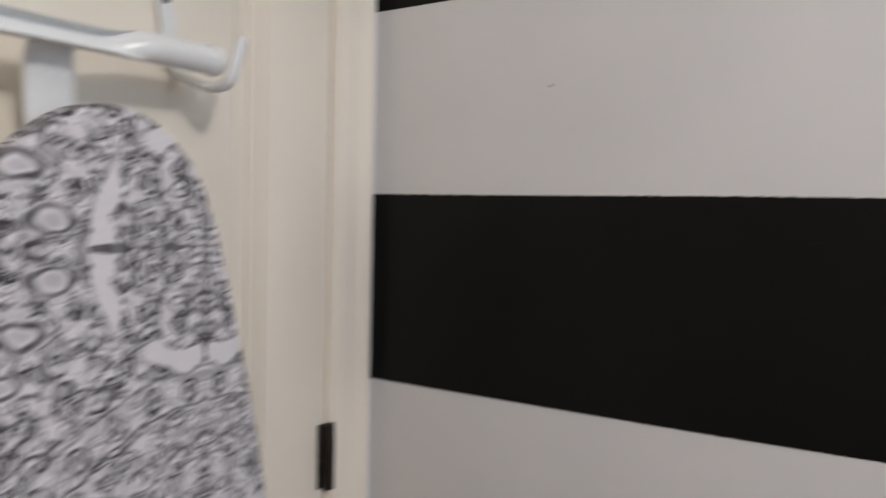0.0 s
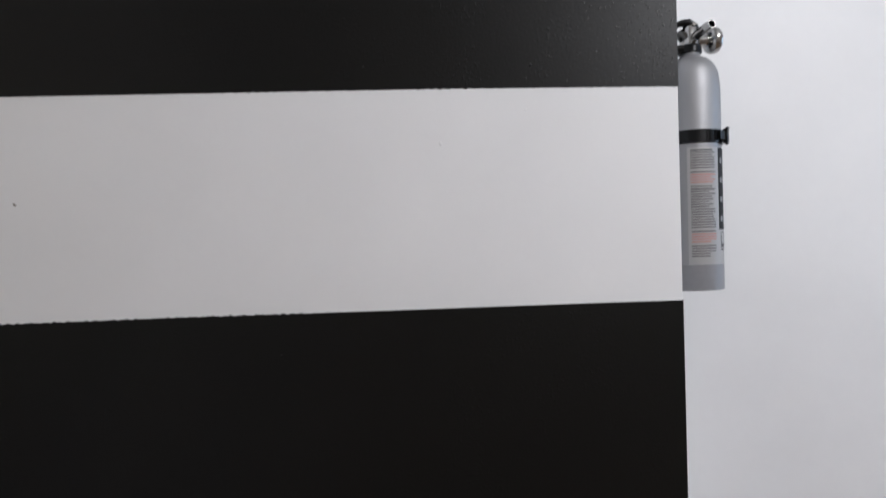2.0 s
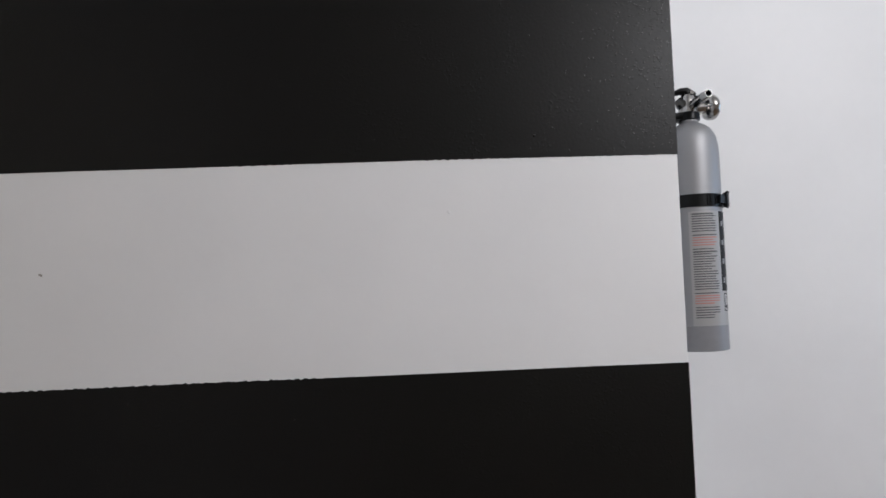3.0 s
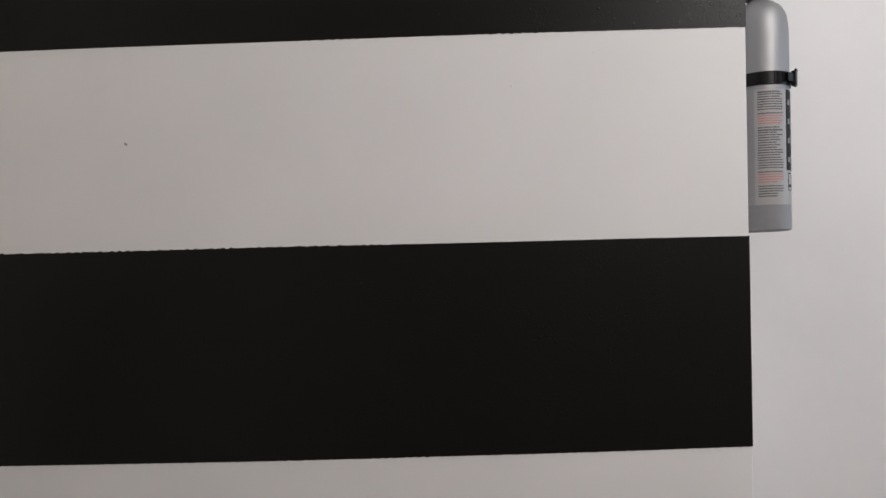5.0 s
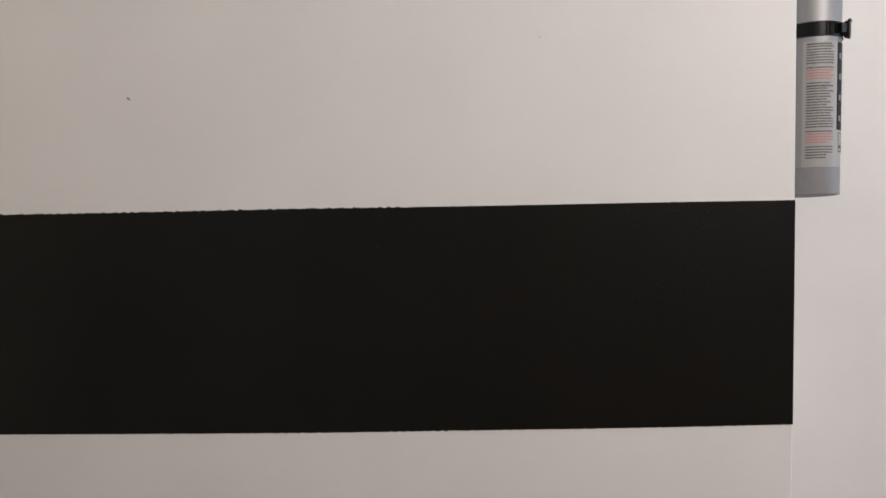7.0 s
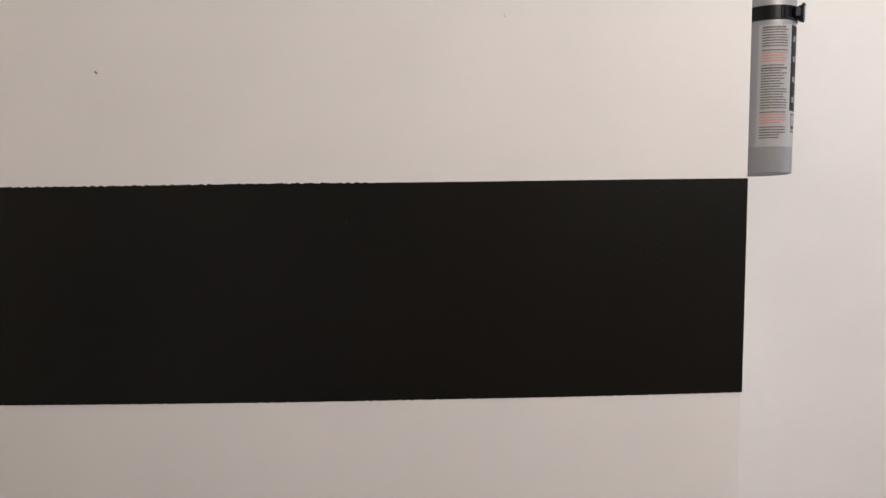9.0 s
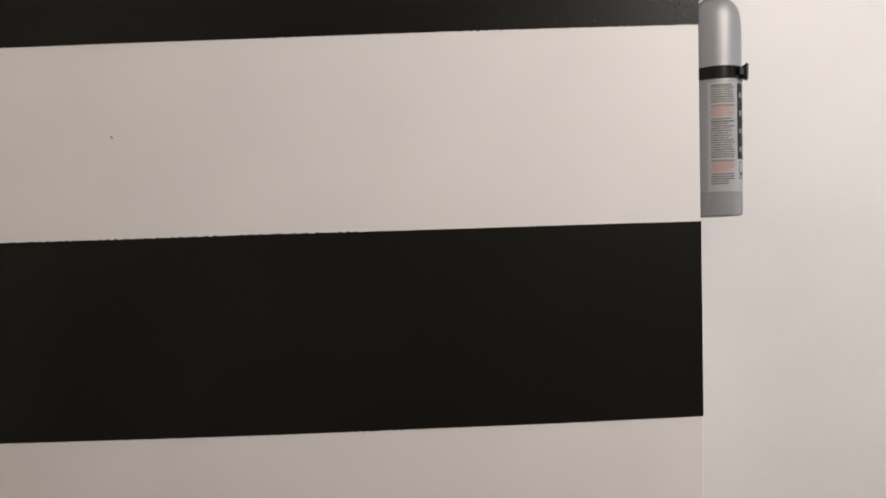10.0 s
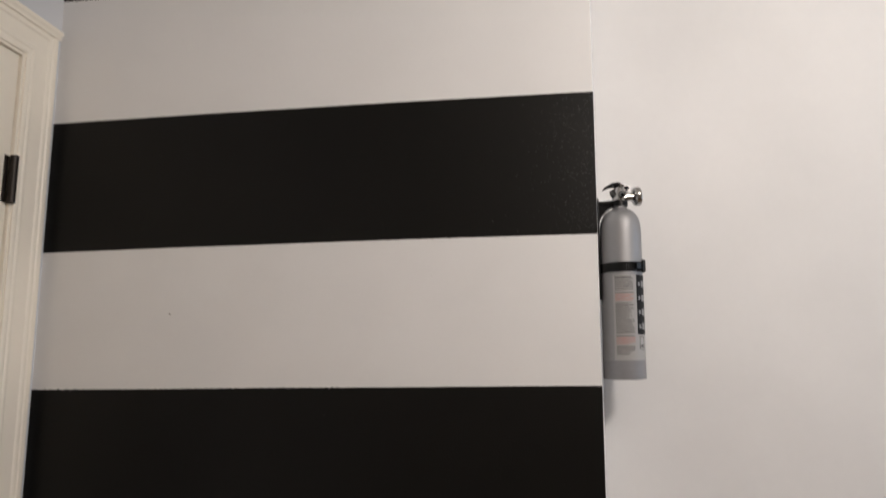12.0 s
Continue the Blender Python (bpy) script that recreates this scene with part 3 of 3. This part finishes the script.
while z > 0.0435:
    heading = line in (0, 14)
    isred = line in (9, 10, 11, 12, 31, 32, 33, 34)
    short = rnd.random() < 0.35
    if line in (8, 13, 30, 35):
        z -= 0.0022
    end = -59 - (rnd.uniform(6, 16) if short else rnd.uniform(0, 2))
    if z < 0.052:
        end = -74
    x = -110.0
    while x < end - 2:
        w = min(rnd.uniform(8, 24), end - x)
        patch(red if isred else bm, x, x + w, z - (0.0021 if heading else 0.0015), z, R + 0.0005)
        x += w + 0.7
    z -= 0.0034
    line += 1
part("text_block", bm, INK, label, "rows of tiny dark print")
tagged(part("red_text_block", red, REDINK, label, "rows of tiny red print"), kind="stuff")
bm = bmesh.new()
for a0, a1, za, zb in ((-44, -42.6, 0.054, 0.077), (-26, -24.6, 0.054, 0.077), (-44, -25, 0.0765, 0.0775), (-44, -25, 0.0535, 0.0545), (-40, -30, 0.058, 0.062)):
    patch(bm, a0, a1, za, zb, R + 0.0005)
part("printed_box", bm, LABELDARK, label)

# bracket: plate on the wall, arm under the neck, strap with a clasp
bracket = part("bracket", box(bmesh.new(), -0.0416, -0.0386, -0.018, 0.018, 0.150, 0.342, 0.0005), BLACKPLASTIC, ext, "black plastic wall bracket")
for v in bracket.data.vertices:
    v.co = ORI @ v.co
bm = bmesh.new()
box(bm, -0.0418, 0.004, -0.012, 0.012, 0.3285, 0.3375, 0.0015)
web = [(-0.0418, 0.335), (-0.008, 0.335), (-0.0110, 0.3290), (-0.0225, 0.3215), (-0.0345, 0.3090), (-0.0380, 0.2990), (-0.0390, 0.2830), (-0.0416, 0.250)]
sides = [[bm.verts.new((x, y, z)) for x, z in web] for y in (-0.010, 0.010)]
for i in range(len(web)):
    j = (i + 1) % len(web)
    bm.faces.new((sides[0][i], sides[0][j], sides[1][j], sides[1][i]))
bm.faces.new(sides[0])
bm.faces.new(sides[1][::-1])
arm = part("bracket_arm", bm, BLACKPLASTIC, bracket)
for v in arm.data.vertices:
    v.co = ORI @ v.co
strap = wrap("strap", -179.5, 179.5, 0.1972, 0.2148, R + 0.0016, BLACKPLASTIC, ext, "black strap round the cylinder")
bm = bmesh.new()
ca = radians(-31)
cm = ORI @ Matrix.Rotation(ca, 4, "Z")
box(bm, R + 0.0005, R + 0.0070, -0.0075, 0.0095, 0.2000, 0.2135, 0.0015)
box(bm, R + 0.0030, R + 0.0098, -0.0060, 0.0055, 0.1960, 0.2165, 0.002)
# flared lever tips of the buckle
sweep(bm, [(R + 0.002, -0.017, 0.2068), (R + 0.005, -0.009, 0.2068), (R + 0.006, 0, 0.2068)], 0.0055, 0.0016, squared=True, up=Vector((1, 0, 0)))
sweep(bm, [(R + 0.006, -0.001, 0.212), (R + 0.0085, -0.002, 0.2150), (R + 0.0098, -0.002, 0.2180)], [0.0050, 0.0048, 0.0040], [0.0022, 0.0018, 0.0012], squared=True, up=Vector((1, 0, 0)))
sweep(bm, [(R + 0.006, -0.001, 0.201), (R + 0.0080, -0.002, 0.1975), (R + 0.0085, -0.002, 0.1945)], [0.0040, 0.0038, 0.0030], [0.0020, 0.0016, 0.0012], squared=True, up=Vector((1, 0, 0)))
ribs = bmesh.new()
for ra in (-78, -72, -60, -54):
    patch(ribs, ra, ra + 2.2, 0.1995, 0.2140, R + 0.0027)
part("ribs", ribs, BLACKPLASTIC, strap)
clasp = part("clasp", bm, BLACKPLASTIC, strap)
for v in clasp.data.vertices:
    v.co = cm @ v.co

# valve: chromed body, nozzle, pressure gauge, lever
valve = part("valve_body", lathe(bmesh.new(), [(0.0120, 0.336), (0.0140, 0.337), (0.0140, 0.341), (0.0125, 0.343), (0.0125, 0.350), (0.0115, 0.354),
             (0.0105, 0.362), (0.0080, 0.366), (0.0060, 0.367)], ORI, 28), CHROME, ext, "chromed valve")
bm = bmesh.new()
tip = Vector((1.1472, 0.0263, 1.7122))
root = L(0.002, 0, 0.347)
ax = (tip - root).normalized().to_track_quat("Z", "Y").to_matrix().to_4x4()
ln_ = (tip - root).length
lathe(bm, [(0.0068, 0.0), (0.0068, ln_ - 0.012), (0.0060, ln_ - 0.011), (0.0056, ln_ - 0.001), (0.0050, ln_), (0.0045, ln_), (0.0039, ln_ - 0.02), (0.0, ln_ - 0.02)],
      Matrix.Translation(root) @ ax, 24, closed=False)
nozzle = part("nozzle", bm, CHROME, ext)
# black disc that stands in for the shade deep in the nozzle
bm = bmesh.new()
lathe(bm, [(0.0041, 0), (0.0041, 0.002)], Matrix.Translation(root + (tip - root) * ((ln_ - 0.0185) / ln_)) @ ax, 16)
part("bore_shade_disc", bm, BLACKPLASTIC, nozzle, "black disc for the shade inside the bore")
gdir = Vector((0.98, 0.16, 0.08)).normalized()
gc = L(0.0290, 0.0060, 0.3465)
gm = Matrix.Translation(gc) @ gdir.to_track_quat("Z", "Y").to_matrix().to_4x4()
gauge = part("pressure_gauge", lathe(bmesh.new(), [(0.0078, -0.022), (0.0078, -0.005), (0.0135, -0.0035), (0.0170, -0.001), (0.0184, 0.002), (0.0184, 0.0075),
             (0.0175, 0.0095), (0.0160, 0.0095), (0.0157, 0.0070)], gm, 36, closed=False), CHROME, ext, "round chromed pressure gauge")
part("dial", lathe(bmesh.new(), [(0.0158, 0.0060), (0.0158, 0.0072)], gm, 32), GAUGE, gauge, "pale dial")
bm = bmesh.new()
sweep(bm, [L(0.010, -0.001, 0.354), L(0.006, -0.001, 0.364), L(-0.002, -0.001, 0.3700), L(-0.011, -0.001, 0.3705), L(-0.019, -0.001, 0.3680), L(-0.026, -0.001, 0.3650), L(-0.0315, -0.001, 0.3605)],
      [0.005, 0.0075, 0.0080, 0.0075, 0.0068, 0.0055, 0.0030], [0.005, 0.0068, 0.0066, 0.0048, 0.0034, 0.0026, 0.0010], 14)
part("lever", bm, BLACKPLASTIC, ext, "black squeeze lever")
bm = bmesh.new()
sweep(bm, [L(0.006, 0, 0.343), L(-0.005, 0, 0.3490), L(-0.011, 0, 0.3540), L(-0.015, 0, 0.3590)],
      [0.0105, 0.0115, 0.0100, 0.0060], [0.0105, 0.0100, 0.0075, 0.0045], 14)
part("carry_handle", bm, REFLCHROME, ext, "chromed fixed handle with dark reflections in its colour")
bm = bmesh.new()
lathe(bm, [(0.0028, -0.011), (0.0028, 0.011)], Matrix.Translation(L(0.004, 0, 0.366)) @ along.to_track_quat("Z", "X").to_matrix().to_4x4(), 14)
part("pivot_pin", bm, CHROME, ext)

# ---- ironing board hung by its foot on a door hanger ----
BY, BTOP, BX = -0.467, 1.4135, 0.070      # middle, nose and front face of the board
board = tagged(base("ironing_board", BX, BY, 0.18), "ironing board with scroll-patterned cover hung nose up on the door", "ironing board")
HALF = [(0, 0.0), (0.003, 0.022), (0.008, 0.038), (0.016, 0.051), (0.028, 0.067), (0.045, 0.085), (0.07, 0.099), (0.11, 0.114), (0.17, 0.131), (0.25, 0.152),
        (0.33, 0.172), (0.42, 0.187), (0.55, 0.198), (0.8, 0.200), (1.10, 0.200), (1.17, 0.190), (1.205, 0.166), (1.22, 0.12), (1.222, 0.0)]


def half_width(s):
    for (a, wa), (b, wb) in zip(HALF, HALF[1:]):
        if s <= b:
            return wa + (wb - wa) * (s - a) / (b - a)
    return 0.0


def board_mesh(inset, x_back, x_front, round_):
    """The board's outline, front pillowed towards its edge."""
    bm = bmesh.new()
    ss = [0.0005] + [v for i in range(1, 90) for v in ([1.222 * (i / 90) ** 1.4])] + [1.2215]
    nn = 18
    front = []
    for s in ss:
        w = max(half_width(s) - inset, 0.0005)
        z = BTOP - inset - s * (1.222 - 2 * inset) / 1.222
        row = []
        for j in range(nn + 1):
            q = math.sin((j / nn - 0.5) * math.pi)
            y = w * q
            edge_d = min(w * (1 - abs(q)), s, 1.222 - s) if round_ else 1
            x = x_front - (round_ * max(0, 1 - edge_d / round_) ** 2 * 0.9 if round_ else 0)
            x += 0.0008 * noise.noise((y * 14, z * 14, 3)) if round_ else 0
            row.append(bm.verts.new((x, BY + y, z)))
        front.append(row)
    for a, b in zip(front, front[1:]):
        for j in range(nn):
            bm.faces.new((a[j], a[j + 1], b[j + 1], b[j]))
    made = bmesh.ops.extrude_edge_only(bm, edges=[e for e in bm.edges if e.is_boundary])
    for v in made["geom"]:
        if isinstance(v, bmesh.types.BMVert):
            v.co.x = x_back
    bmesh.ops.holes_fill(bm, edges=[e for e in bm.edges if e.is_boundary])
    return bm


cover = part("cover", board_mesh(0, BX - 0.020, BX, 0.010), COVER, board, "white cotton cover printed with dark scrollwork")
part("board_frame", board_mesh(0.012, BX - 0.032, BX - 0.0205, 0), WHITEMETAL, board, "white steel board frame")
# folding leg: flat strap behind the board, joined to a crimped tube foot
TX, TZ, TS = 0.058, 1.4655, 0.045
bm = bmesh.new()
sweep(bm, rounded([(TX - 0.010, -0.5090, TZ - 0.004), (TX - 0.022, -0.504, TZ - 0.014), (TX - 0.028, -0.500, TZ - 0.040), (TX - 0.031, -0.4975, TZ - 0.075),
                   (TX - 0.032, -0.4965, 1.25), (TX - 0.032, -0.4965, 0.45)]), 0.0212, 0.005, up=Vector((1, 0, 0)), steps=16)
part("leg", bm, WHITEMETAL, board, "white flattened steel leg")
bm = bmesh.new()
N = 72
rings = []
for i in range(N + 1):
    y = -0.358 - 0.346 * i / N
    q = abs(y + 0.525)
    crimp = 1 - min(1, max(0, (q - 0.050) / 0.055))
    crimp = crimp * crimp * (3 - 2 * crimp)
    zc = TZ + TS * (y + 0.525)
    ring = []
    for k in range(48):
        a = 2 * math.pi * k / 48
        px, pz = 0.0138 * math.cos(a), 0.0138 * math.sin(a)
        # the front is pressed into a shallow trough
        px2 = px * 0.60 - 0.004
        pz2 = pz * 0.70 - 0.0030
        if px > 0:
            px2 = -0.0058 + 0.0135 * abs(math.sin(a)) ** 12 - 0.0045 * math.sin(a)
        px, pz = px + (px2 - px) * crimp, pz + (pz2 - pz) * crimp
        ring.append(bm.verts.new((TX + px, y, zc + pz)))
    rings.append(ring)
for a, b in zip(rings, rings[1:]):
    for k in range(48):
        bm.faces.new((a[k], a[(k + 1) % 48], b[(k + 1) % 48], b[k]))
bm.faces.new(rings[0])
bm.faces.new(rings[-1][::-1])
foot = part("foot_tube", bm, WHITEMETAL, board, "white crimped steel tube foot")
for y, s in ((-0.358, 1), (-0.704, -1)):
    zc = TZ + TS * (y + 0.525)
    m = Matrix.Translation((TX, y - s * 0.006, zc)) @ Vector((0, s, 0)).to_track_quat("Z", "X").to_matrix().to_4x4()
    part("end_cap", lathe(bmesh.new(), [(0.0143, 0), (0.0149, 0.002), (0.0149, 0.010), (0.0135, 0.013), (0.008, 0.0145)], m, 28), WHITEMETAL, foot, "white plastic end cap")

hanger = tagged(base("ironing_board_hanger", 0, -0.525, 1.43), "white steel over-door hanger with upturned hooks", "hanger")
for y, s in ((-0.374, 1), (-0.688, -1)):
    bm = bmesh.new()
    sweep(bm, [(XF - 0.042, y, 1.96), (XF - 0.042, y, DZ + 0.0005), (XF + 0.0025, y, DZ + 0.0005), (XF + 0.0025, y, 1.8), (XF + 0.0025, y, 1.606), (XF + 0.0025, y + s * 0.008, 1.536), (XF + 0.0025, y + s * 0.019, 1.471)],
          0.0016, 0.0090, squared=True, up=Vector((0, 1, 0)))
    rod = part("strap", bm, WHITEMETAL, hanger)
    bm = bmesh.new()
    lathe(bm, [(0.0045, 0), (0.0045, 0.0012), (0.003, 0.002)], Matrix.Translation((XF + 0.004, y + s * 0.008, 1.538)) @ Matrix.Rotation(radians(90), 4, "Y"), 14)
    part("screw", bm, BRONZE, rod, "dark screw head")
    bm = bmesh.new()
    h = y + s * 0.019
    sweep(bm, rounded([(XF + 0.004, h, 1.486), (XF + 0.006, h, 1.470), (0.014, h, 1.461), (0.034, h + s * 0.001, 1.4530), (0.056, h + s * 0.002, 1.4470),
                       (0.073, h + s * 0.004, 1.4500), (0.079, h + s * 0.007, 1.466), (0.084, h + s * 0.0115, 1.496)]),
          0.0052, 0.0068, steps=16, up=Vector((0, 1, 0)))
    part("hook", bm, WHITEMETAL, hanger)
